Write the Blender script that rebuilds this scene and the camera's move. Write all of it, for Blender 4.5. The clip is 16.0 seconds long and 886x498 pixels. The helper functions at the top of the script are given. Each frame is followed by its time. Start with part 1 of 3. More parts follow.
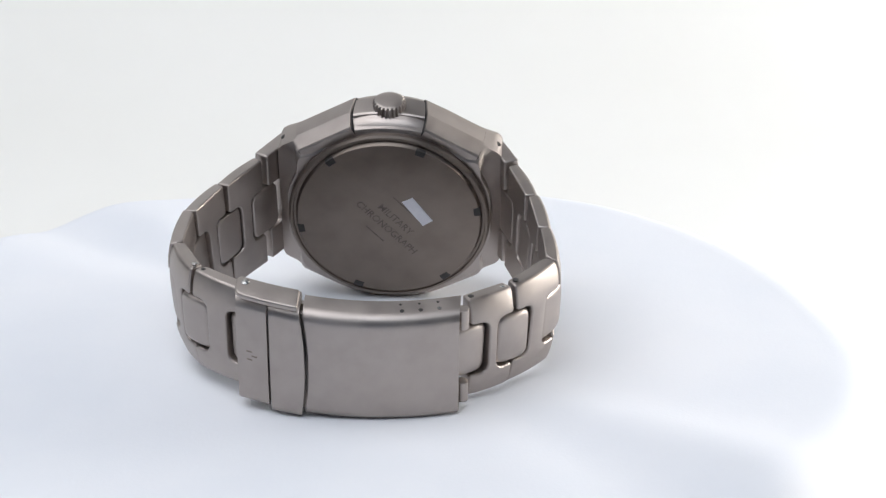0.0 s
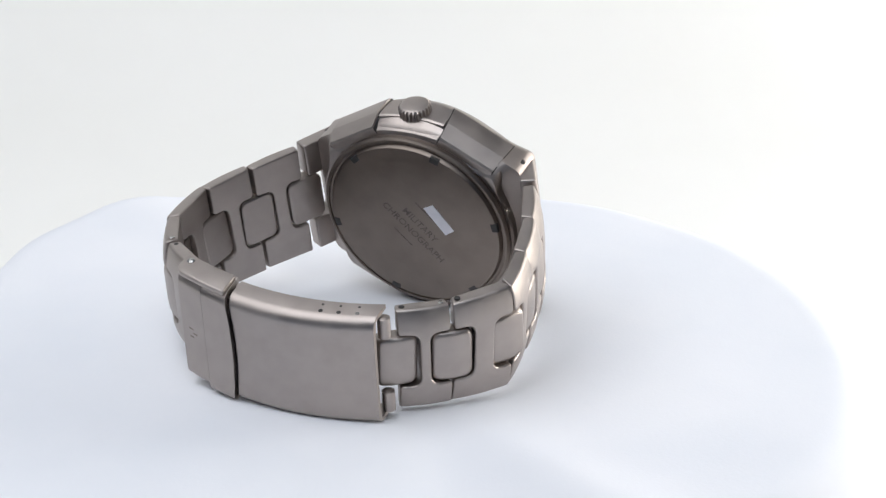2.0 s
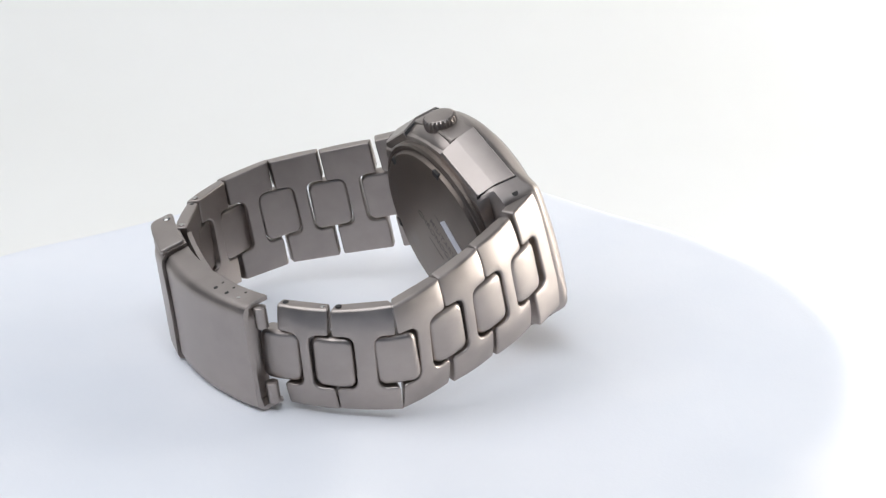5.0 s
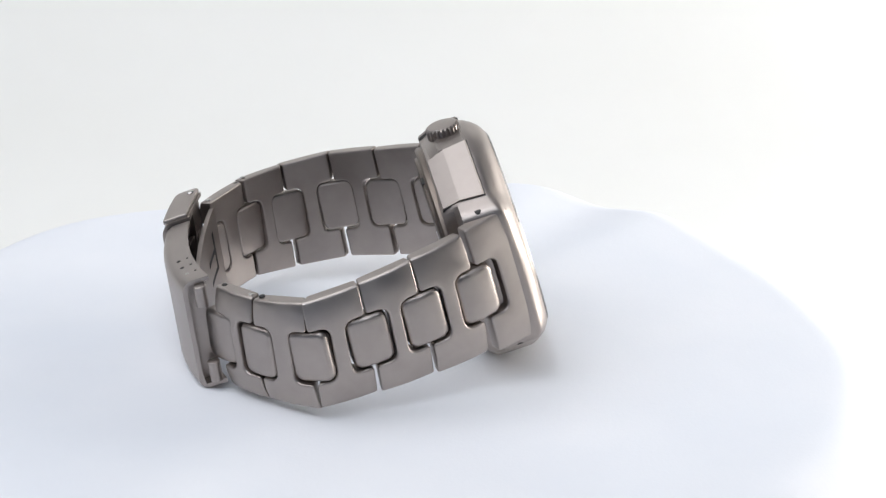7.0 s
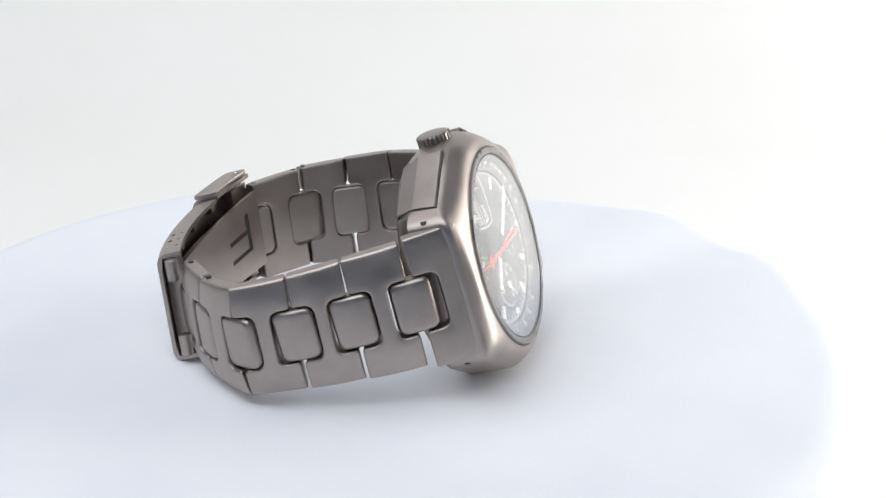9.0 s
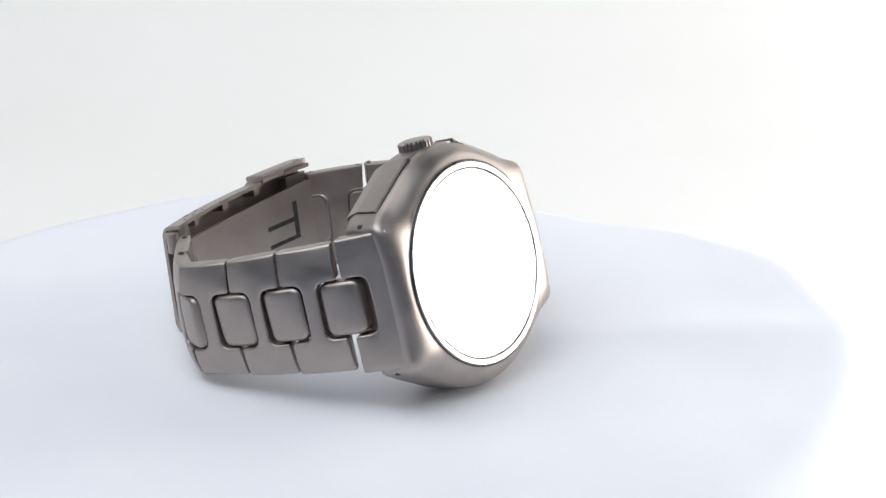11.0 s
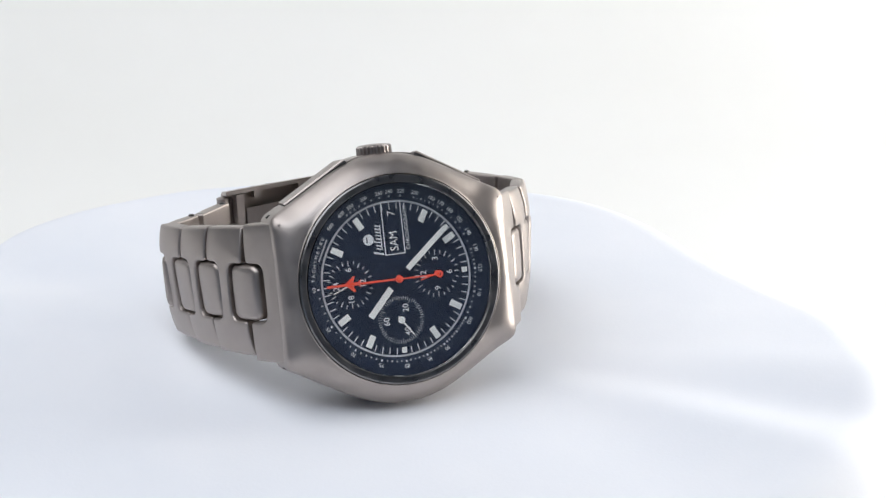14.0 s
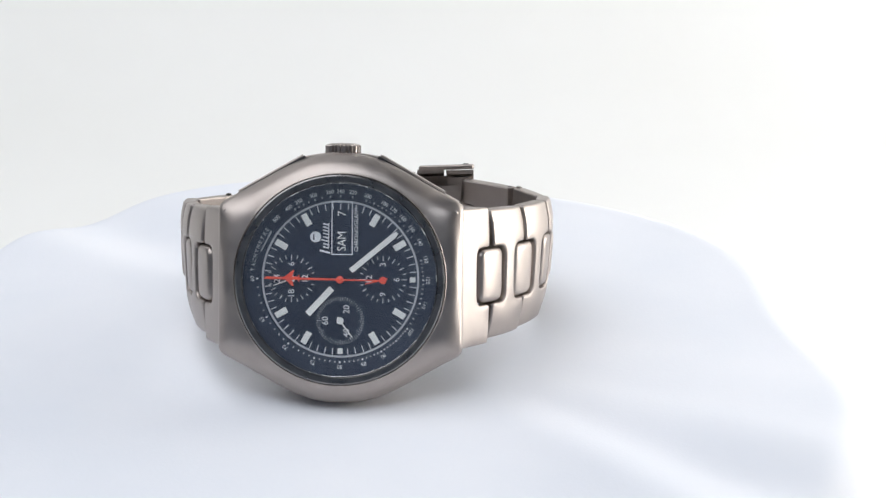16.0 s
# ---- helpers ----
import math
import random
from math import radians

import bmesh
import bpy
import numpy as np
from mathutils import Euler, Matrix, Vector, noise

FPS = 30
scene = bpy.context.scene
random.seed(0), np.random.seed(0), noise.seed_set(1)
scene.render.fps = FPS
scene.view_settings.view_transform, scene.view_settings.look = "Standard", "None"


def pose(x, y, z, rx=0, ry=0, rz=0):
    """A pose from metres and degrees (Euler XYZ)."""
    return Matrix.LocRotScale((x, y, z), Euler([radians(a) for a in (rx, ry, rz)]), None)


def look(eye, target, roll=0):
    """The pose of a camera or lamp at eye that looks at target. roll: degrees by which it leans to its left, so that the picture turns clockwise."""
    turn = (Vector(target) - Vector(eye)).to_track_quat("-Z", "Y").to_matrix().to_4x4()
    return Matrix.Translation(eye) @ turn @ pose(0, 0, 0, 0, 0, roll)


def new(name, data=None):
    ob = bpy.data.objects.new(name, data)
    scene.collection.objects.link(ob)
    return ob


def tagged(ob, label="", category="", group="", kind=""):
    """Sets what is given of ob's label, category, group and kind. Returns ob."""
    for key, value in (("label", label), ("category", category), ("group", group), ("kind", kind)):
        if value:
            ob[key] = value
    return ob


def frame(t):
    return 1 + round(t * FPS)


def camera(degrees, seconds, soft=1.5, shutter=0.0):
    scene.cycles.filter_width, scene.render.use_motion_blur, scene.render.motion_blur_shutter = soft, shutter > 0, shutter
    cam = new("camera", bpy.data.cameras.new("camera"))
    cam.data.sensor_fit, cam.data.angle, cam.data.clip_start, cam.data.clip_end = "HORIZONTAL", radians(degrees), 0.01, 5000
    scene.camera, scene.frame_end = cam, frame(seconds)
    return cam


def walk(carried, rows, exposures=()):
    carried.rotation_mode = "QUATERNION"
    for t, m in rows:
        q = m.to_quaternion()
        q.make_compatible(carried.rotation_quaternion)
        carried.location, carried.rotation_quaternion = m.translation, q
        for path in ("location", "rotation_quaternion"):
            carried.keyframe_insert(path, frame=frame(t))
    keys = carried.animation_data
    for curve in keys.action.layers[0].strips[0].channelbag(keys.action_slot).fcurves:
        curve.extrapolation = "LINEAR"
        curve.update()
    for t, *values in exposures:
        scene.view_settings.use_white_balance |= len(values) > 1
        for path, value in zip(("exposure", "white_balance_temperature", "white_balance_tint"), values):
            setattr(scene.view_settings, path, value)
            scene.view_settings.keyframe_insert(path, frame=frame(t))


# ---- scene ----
MM = 0.001


# ---- turn of the turntable: seconds, degrees ----
TURN = [(0.0, 0.0), (0.5, -5.5), (1.0, -11.15), (1.5, -16.71), (2.0, -22.26), (2.5, -27.88), (3.0, -33.53), (3.5, -39.2), (4.0, -44.95),
        (4.5, -50.85), (5.0, -56.75), (5.5, -62.65), (6.0, -68.53), (6.5, -74.38), (7.0, -79.93), (7.5, -85.35), (8.0, -90.8), (8.5, -96.25),
        (9.0, -101.75), (9.5, -107.2), (10.0, -112.6), (10.5, -117.95), (11.0, -123.3), (11.5, -128.7), (12.0, -134.2), (12.5, -139.65),
        (13.0, -145.15), (13.5, -150.7), (14.0, -156.25), (14.5, -161.75), (15.0, -167.3), (15.5, -172.8), (16.0, -178.35)]

# ---- camera ----
cam = camera(24.0, 16.0, soft=1.35)
CAM_POSE = pose(0.0, -0.36227, 0.1595, 68.779, -0.500, -2.056)
walk(cam, [(0.0, CAM_POSE), (16.0, CAM_POSE)])

# ---- light ----
world = bpy.data.worlds.new("studio")
scene.world = world
world.use_nodes = True
world.node_tree.nodes["Background"].inputs[0].default_value = (0.80, 0.88, 1.0, 1)
world.node_tree.nodes["Background"].inputs[1].default_value = 0.10


def softbox(name, eye, target, w, h, power, colour):
    lamp = bpy.data.lights.new(name, "AREA")
    lamp.shape, lamp.size, lamp.size_y, lamp.energy, lamp.color = "RECTANGLE", w, h, power, colour
    ob = new(name, lamp)
    ob.matrix_world = look(eye, target)
    return tagged(ob, kind="structure")


softbox("softbox_side", (0.47, 0.22, 0.20), (0.0, 0.08, 0.06), 0.46, 0.36, 1.35, (1.0, 0.97, 0.93))
softbox("lamp_side", (0.50, 0.062, 0.044), (0.0, 0.0, 0.03), 0.17, 0.20, 1.45, (1.0, 0.96, 0.90))
# dim strips added beyond the lamp's diffuser, so its reflection in the crystal fades
softbox("diffuser_rim", (0.50, -0.056, 0.05), (0.0, 0.0, 0.03), 0.065, 0.28, 0.075, (1.0, 0.97, 0.93))
softbox("diffuser_edge", (0.495, -0.114, 0.05), (0.0, 0.0, 0.03), 0.05, 0.28, 0.024, (0.96, 0.97, 1.0))
softbox("softbox_top", (-0.36, -0.12, 0.70), (-0.03, 0.01, 0.0), 0.8, 0.8, 4.6, (0.93, 0.945, 0.985))
# fill light, added to brighten the unseen room and its reflection in the dial
softbox("room_fill", (0.0, -1.1, 1.55), (0.0, -1.1, 0.0), 1.0, 0.8, 8.5, (0.84, 0.91, 1.0))
scene.view_settings.exposure = 0.08


# ---- materials ----
def material(name, colour, rough=0.5, metal=0.0, colour2=None, scale=60.0, bump=0.0, bump_scale=800.0, rough2=None, stretch=(1, 1, 1)):
    m = bpy.data.materials.new(name)
    m.use_nodes = True
    nt = m.node_tree
    b = nt.nodes["Principled BSDF"]
    b.inputs["Base Color"].default_value = (*colour, 1)
    b.inputs["Roughness"].default_value = rough
    b.inputs["Metallic"].default_value = metal
    co = nt.nodes.new("ShaderNodeTexCoord")
    mp = nt.nodes.new("ShaderNodeMapping")
    mp.inputs["Scale"].default_value = stretch
    nt.links.new(co.outputs["Object"], mp.inputs["Vector"])
    if colour2:
        n = nt.nodes.new("ShaderNodeTexNoise")
        n.inputs["Scale"].default_value, n.inputs["Detail"].default_value = scale, 6
        nt.links.new(mp.outputs[0], n.inputs["Vector"])
        r = nt.nodes.new("ShaderNodeValToRGB")
        r.color_ramp.elements[0].position, r.color_ramp.elements[1].position = 0.35, 0.65
        r.color_ramp.elements[0].color, r.color_ramp.elements[1].color = (*colour, 1), (*colour2, 1)
        nt.links.new(n.outputs["Fac"], r.inputs["Fac"])
        nt.links.new(r.outputs["Color"], b.inputs["Base Color"])
        if rough2 is not None:
            mr = nt.nodes.new("ShaderNodeMapRange")
            mr.inputs["From Min"].default_value, mr.inputs["From Max"].default_value = 0.35, 0.65
            mr.inputs["To Min"].default_value, mr.inputs["To Max"].default_value = rough, rough2
            nt.links.new(n.outputs["Fac"], mr.inputs["Value"])
            nt.links.new(mr.outputs[0], b.inputs["Roughness"])
    if bump:
        n2 = nt.nodes.new("ShaderNodeTexNoise")
        n2.inputs["Scale"].default_value, n2.inputs["Detail"].default_value = bump_scale, 4
        nt.links.new(mp.outputs[0], n2.inputs["Vector"])
        bp = nt.nodes.new("ShaderNodeBump")
        bp.inputs["Strength"].default_value, bp.inputs["Distance"].default_value = bump, 0.0002
        nt.links.new(n2.outputs["Fac"], bp.inputs["Height"])
        nt.links.new(bp.outputs[0], b.inputs["Normal"])
    return m


TITANIUM = material("titanium", (0.382, 0.338, 0.312), 0.36, 1.0, (0.432, 0.385, 0.357), 220.0, 0.10, 5000.0, 0.48)
# titanium with the down-facing case back's shade darkened into the colour; also clasp marks
TITANIUM_SHADED = material("titanium_shaded", (0.195, 0.162, 0.140), 0.38, 1.0, (0.235, 0.198, 0.172), 160.0, 0.10, 5000.0, 0.48)
STEEL = material("polished_steel", (0.50, 0.48, 0.46), 0.18, 1.0, (0.56, 0.54, 0.52), 300.0, rough2=0.26)
BEZEL = material("dark_steel", (0.20, 0.195, 0.195), 0.26, 1.0, (0.25, 0.245, 0.24), 300.0, rough2=0.36)
ENGRAVED = material("engraved_titanium", (0.125, 0.108, 0.096), 0.5, 1.0, (0.17, 0.148, 0.132), 900.0)
CAVITY = material("dark_recess", (0.03, 0.028, 0.027), 0.7, 0.0, (0.05, 0.046, 0.044), 500.0)
DIAL = material("dial_black", (0.005, 0.010, 0.026), 0.5, 0.0, (0.008, 0.014, 0.033), 300.0)
RING = material("tachymeter_black", (0.006, 0.011, 0.026), 0.4, 0.0, (0.009, 0.015, 0.034), 300.0)
LUME = material("luminous_white", (0.80, 0.82, 0.80), 0.55, 0.0, (0.86, 0.87, 0.84), 900.0)
PRINT = material("white_print", (0.70, 0.73, 0.76), 0.5, 0.0, (0.78, 0.80, 0.82), 900.0)
DIM = material("grey_print", (0.42, 0.44, 0.47), 0.5, 0.0, (0.52, 0.54, 0.57), 900.0)
RED = material("orange_red_lacquer", (0.85, 0.075, 0.025), 0.4, 0.0, (0.92, 0.10, 0.035), 700.0)
PAPER = material("label_paper", (0.72, 0.72, 0.78), 0.6, 0.0, (0.80, 0.80, 0.85), 500.0)
CLOTH = material("white_cloth", (0.82, 0.84, 0.885), 0.9, 0.0, (0.86, 0.87, 0.905), 25.0, 0.12, 1500.0)
SWEEP = material("backdrop_paper", (0.87, 0.865, 0.835), 0.85, 0.0, (0.89, 0.885, 0.86), 6.0, 0.05, 900.0)
TABLE = material("table_laminate", (0.24, 0.29, 0.37), 0.55, 0.0, (0.29, 0.34, 0.42), 8.0, 0.04, 400.0)
WALLS = material("studio_wall", (0.40, 0.45, 0.53), 0.8, 0.0, (0.45, 0.50, 0.57), 3.0)

for dull in (DIAL, RING):
    dull.node_tree.nodes["Principled BSDF"].inputs["Specular IOR Level"].default_value = 0.12

GLASS = bpy.data.materials.new("crystal_glass")
GLASS.use_nodes = True
gb = GLASS.node_tree.nodes["Principled BSDF"]
gb.inputs["Base Color"].default_value = (1, 1, 1, 1)
gb.inputs["Roughness"].default_value = 0.0
gb.inputs["IOR"].default_value = 2.0
gb.inputs["Transmission Weight"].default_value = 1.0
gb.inputs["Coat Weight"].default_value = 0.7
gb.inputs["Coat Roughness"].default_value = 0.0


# ---- mesh helpers (millimetres in, metres out) ----
def finish(bm, angle=32):
    bmesh.ops.recalc_face_normals(bm, faces=bm.faces[:])
    lim = radians(angle)
    for f in bm.faces:
        f.smooth = True
    for e in bm.edges:
        if len(e.link_faces) == 2:
            e.smooth = e.calc_face_angle(0.0) < lim


def part(name, bm, mat, parent, label="", angle=32, calc=True):
    if calc:
        finish(bm, angle)
    me = bpy.data.meshes.new(name)
    bm.to_mesh(me)
    bm.free()
    me.transform(Matrix.Scale(MM, 4))
    me.materials.append(mat)
    ob = new(name, me)
    ob.parent = parent
    if label:
        tagged(ob, label=label)
    return ob


def box(x0, x1, y0, y1, z0, z1, bevel=0.0, seg=2, m=None):
    bm = bmesh.new()
    bmesh.ops.create_cube(bm, size=1)
    for v in bm.verts:
        v.co = Vector((x0 + (v.co.x + 0.5) * (x1 - x0), y0 + (v.co.y + 0.5) * (y1 - y0), z0 + (v.co.z + 0.5) * (z1 - z0)))
    if bevel:
        bmesh.ops.bevel(bm, geom=bm.edges[:], offset=bevel, segments=seg, profile=0.6, affect="EDGES")
    if m is not None:
        bm.transform(m)
    return bm


def offset_outline(outline, d):
    """The outline moved inwards by d (it runs anticlockwise)."""
    out, n = [], len(outline)
    for i in range(n):
        a, p, b = Vector(outline[i - 1]), Vector(outline[i]), Vector(outline[(i + 1) % n])
        u, v = (p - a).normalized(), (b - p).normalized()
        n0, n1 = Vector((-u.y, u.x)), Vector((-v.y, v.x))
        m = n0 + n1
        m = m / max(m.length_squared / 2, 0.6)
        out.append((p.x + m.x * d, p.y + m.y * d))
    return out


def prism(outline, z0, z1, round_top=0.0, round_low=0.0, seg=4):
    """An outline of (x, y), anticlockwise, raised from z0 to z1, with rounded rims."""
    area = sum(a[0] * b[1] - b[0] * a[1] for a, b in zip(outline, [*outline[1:], outline[0]]))
    if area < 0:
        outline = outline[::-1]
    rings = []
    if round_low:
        for k in range(3):
            a = radians(90 * k / 2)
            rings.append([(x, y, z0 + round_low * (1 - math.sin(a))) for x, y in offset_outline(outline, round_low * (1 - math.cos(a)))])
        rings.reverse()
    else:
        rings.append([(x, y, z0) for x, y in outline])
    if round_top:
        for k in range(seg + 1):
            a = radians(90 * k / seg)
            rings.append([(x, y, z1 - round_top * (1 - math.sin(a))) for x, y in offset_outline(outline, round_top * (1 - math.cos(a)))])
    else:
        rings.append([(x, y, z1) for x, y in outline])
    return loft(rings, True)


def loft(rings, cap=True):
    """Rings of 3D points with equal counts, joined one after the other."""
    bm = bmesh.new()
    vs = [[bm.verts.new(p) for p in r] for r in rings]
    n = len(vs[0])
    for a, b in zip(vs, vs[1:]):
        for i in range(n):
            bm.faces.new((a[i], a[(i + 1) % n], b[(i + 1) % n], b[i]))
    if cap:
        bm.faces.new(vs[0][::-1])
        bm.faces.new(vs[-1])
    return bm


def circle(r, z, n=96, cx=0.0, cy=0.0):
    return [(cx + r * math.cos(2 * math.pi * i / n), cy + r * math.sin(2 * math.pi * i / n), z) for i in range(n)]


def lathe(profile, n=96, cx=0.0, cy=0.0, cap=False):
    return loft([circle(max(r, 0.001), z, n, cx, cy) for r, z in profile], cap)


def closed_lathe(profile, n=96, cx=0.0, cy=0.0):
    return loft([circle(r, z, n, cx, cy) for r, z in [*profile, profile[0]]], False)


def merged(items):
    out = bmesh.new()
    for b in items:
        tmp = bpy.data.meshes.new("tmp")
        b.to_mesh(tmp)
        b.free()
        out.from_mesh(tmp)
        bpy.data.meshes.remove(tmp)
    return out


def rounded_rect(w, h, r, seg=5):
    pts = []
    for cx, cy, a0 in ((w / 2 - r, h / 2 - r, 0), (-w / 2 + r, h / 2 - r, 90), (-w / 2 + r, -h / 2 + r, 180), (w / 2 - r, -h / 2 + r, 270)):
        for i in range(seg + 1):
            a = radians(a0 + 90 * i / seg)
            pts.append((cx + r * math.cos(a), cy + r * math.sin(a)))
    return pts


def round_poly(corners, seg=4):
    """Corners (x, y, radius) made into a rounded outline."""
    out = []
    n = len(corners)
    for i, (x, y, r) in enumerate(corners):
        p, a, b = Vector((x, y)), Vector(corners[i - 1][:2]), Vector(corners[(i + 1) % n][:2])
        if r <= 0:
            out.append((x, y))
            continue
        u, v = (a - p).normalized(), (b - p).normalized()
        p0, p1 = p + u * r, p + v * r
        for k in range(seg + 1):
            t = k / seg
            q = p0 * (1 - t) ** 2 + p * 2 * t * (1 - t) + p1 * t * t
            out.append((q.x, q.y))
    return out


def lettering(text, size, m, mat, parent, name="numeral", squeeze=1.0, depth=0.02, bold=0.0):
    cu = bpy.data.curves.new("text", "FONT")
    cu.body, cu.size, cu.align_x, cu.align_y, cu.extrude, cu.offset = text, size, "CENTER", "CENTER", depth, bold
    cu.resolution_u = 3
    ob = bpy.data.objects.new("text", cu)
    scene.collection.objects.link(ob)
    bpy.context.view_layer.update()
    me = bpy.data.meshes.new_from_object(ob.evaluated_get(bpy.context.evaluated_depsgraph_get()))
    bpy.data.objects.remove(ob)
    me.transform(Matrix.Scale(MM, 4) @ m @ Matrix.Diagonal((squeeze, 1, 1, 1)))
    me.materials.clear()
    me.materials.append(mat)
    o = new(name, me)
    o.parent = parent
    return o


def smin(a, b, k):
    h = max(k - abs(a - b), 0.0) / k
    return min(a, b) - h * h * k * 0.25


# ---- setting ----
def grid_mesh(name, rows, mat, close=False):
    bm = bmesh.new()
    vs = [[bm.verts.new(p) for p in r] for r in rows]
    n = len(vs[0])
    for a, b in zip(vs, vs[1:]):
        for i in range(n if close else n - 1):
            bm.faces.new((a[i], a[(i + 1) % n], b[(i + 1) % n], b[i]))
    for f in bm.faces:
        f.smooth = True
    me = bpy.data.meshes.new(name)
    bm.to_mesh(me)
    bm.free()
    me.materials.append(mat)
    return new(name, me)


def backdrop():
    prof = [(-0.12, -0.045), (-0.06, -0.045), (0.0, -0.045), (0.20, -0.045)]
    for i in range(13):
        a = radians(90 * i / 12)
        prof.append((0.26 + 0.30 * math.sin(a), 0.255 - 0.30 * math.cos(a)))
    prof += [(0.56, 0.5), (0.56, 1.0)]
    rows = []
    for y, z in prof:
        row = []
        for k in range(25):
            x = -0.9 + 1.8 * k / 24
            # paper's unseen front edge set askew, further forward beside the lamp to shape reflections
            ahead = 1 + 4.2 * min(max((x + 0.02) / 0.34, 0.0), 1.0)
            row.append((x, y * ahead if y < 0 else y, z))
        rows.append(row)
    ob = grid_mesh("backdrop", rows, SWEEP)
    mod = ob.modifiers.new("thickness", "SOLIDIFY")
    mod.thickness, mod.offset = 0.004, 1.0
    tagged(ob, "seamless white paper sweep behind the turntable", "backdrop", kind="structure")


def slab(name, x0, x1, y0, y1, z0, z1, mat, label, cat):
    me = bpy.data.meshes.new(name)
    bm = box(x0, x1, y0, y1, z0, z1)
    bmesh.ops.recalc_face_normals(bm, faces=bm.faces[:])
    bm.to_mesh(me)
    bm.free()
    me.materials.append(mat)
    return tagged(new(name, me), label, cat, kind="structure")


backdrop()
slab("floor", -2.2, 2.2, -2.2, 2.2, -0.9, -0.85, WALLS, "grey studio floor far below", "floor")
# added out of view; its dim blue-grey gives the metal its bluish reflections
slab("table_top", -1.0, 1.0, -1.2, 0.62, -0.09, -0.051, TABLE, "blue-grey table top under the paper sweep, added unseen to tint the metal", "table")
for leg_x in (-0.95, 0.89):
    for leg_y in (-1.15, 0.51):
        slab("table_leg", leg_x, leg_x + 0.06, leg_y, leg_y + 0.06, -0.85, -0.09, TABLE, "square blue-grey table leg", "table leg")
slab("wall_south", -2.2, 2.2, -2.25, -2.2, -0.85, 1.6, WALLS, "pale grey studio wall", "wall")
slab("wall_north", -2.2, 2.2, 2.2, 2.25, -0.85, 1.6, WALLS, "pale grey studio wall", "wall")
slab("wall_west", -2.25, -2.2, -2.25, 2.25, -0.85, 1.6, WALLS, "pale grey studio wall", "wall")
slab("wall_east", 2.2, 2.25, -2.25, 2.25, -0.85, 1.6, WALLS, "pale grey studio wall", "wall")
slab("ceiling", -2.25, 2.25, -2.25, 2.25, 1.6, 1.65, WALLS, "grey studio ceiling", "ceiling")


def bump_angle(a, centre, width):
    d = (a - centre + 180) % 360 - 180
    return math.exp(-(d / width) ** 2)


def turntable():
    """A round plate under a white cloth; the cloth rounds over the rim and has a few soft folds."""
    rows = []
    nr, na = 60, 240
    for i in range(nr + 1):
        u = i / nr
        row = []
        for k in range(na):
            deg = 360 * k / na
            a = radians(deg)
            rim = 98.7 + 2.0 * math.sin(3 * a + 0.6) + 1.4 * math.sin(5 * a + 2.0) + 5.0 * bump_angle(deg, -60, 22) - 7 * bump_angle(deg, 186, 16) - 3 * bump_angle(deg, 12, 18)
            if u < 0.86:
                r, z = 0.5 + (rim - 9.5) * u / 0.86, 0.3
            else:
                v = (u - 0.86) / 0.14
                r = rim - 9 + 10.5 * math.sin(v * math.pi / 2)
                z = -42 * (1 - math.cos(v * math.pi / 2)) ** 1.2
            grow = min(max((r - 30) / 50, 0), 1) ** 1.3
            z += 1.6 * grow * (0.6 * bump_angle(deg, 148, 6) - 0.9 * bump_angle(deg, 137, 5) + 0.7 * bump_angle(deg, 126, 5) - 0.6 * bump_angle(deg, 111, 9)
                         + 1.2 * bump_angle(deg, -38, 7) - 1.4 * bump_angle(deg, -53, 8) - 0.6 * bump_angle(deg, 176, 9))
            z += 0.35 * min(max((r - 30) / 30, 0), 1) * noise.noise(Vector((r * math.cos(a), r * math.sin(a), 9.0)) / 26)
            z += 0.5 * grow * noise.noise(Vector((r * math.cos(a), r * math.sin(a), 3.0)) / 22)
            row.append((r * MM * math.cos(a), r * MM * math.sin(a), z * MM))
        rows.append(row)
    ob = grid_mesh("cloth", rows, CLOTH, close=True)
    bm = bmesh.new()
    bm.from_mesh(ob.data)
    bm.verts.ensure_lookup_table()
    bm.faces.new([bm.verts[k] for k in range(na)]).smooth = True
    bmesh.ops.recalc_face_normals(bm, faces=bm.faces[:])
    bm.to_mesh(ob.data)
    bm.free()
    top = tagged(new("turntable"), "round turntable draped in soft white cloth, slowly turning", "turntable")
    ob.parent = top
    tagged(ob, label="soft white draped cloth with faint folds")
    part("platter", lathe([(0.001, -43), (70, -43), (70, -6), (0.001, -6)]), SWEEP, top, "round white platter under the cloth")
    part("lint_speck", box(-0.2, 0.2, -0.12, 0.12, 0.25, 0.42, 0.05, 1, Matrix.Translation((-19.7, -54.0, 0))), CAVITY, top, "tiny dark speck of lint")
    return top


table = turntable()

# ---- the watch: x to six o'clock, y to the crown, z out of the dial, origin at the dial's middle ----
X_AXIS, Y_AXIS = Vector((-0.99588, 0.09031, 0.00817)).normalized(), Vector((-0.01967, -0.30311, 0.95275)).normalized()
Z_AXIS = X_AXIS.cross(Y_AXIS)
WATCH_POSE = Matrix(((X_AXIS.x, Y_AXIS.x, Z_AXIS.x, 0.00527), (X_AXIS.y, Y_AXIS.y, Z_AXIS.y, 0.02452), (X_AXIS.z, Y_AXIS.z, Z_AXIS.z, 0.02280), (0, 0, 0, 1)))
watch = tagged(new("wristwatch"), "brushed titanium chronograph watch with black dial, standing on its side", "wristwatch")


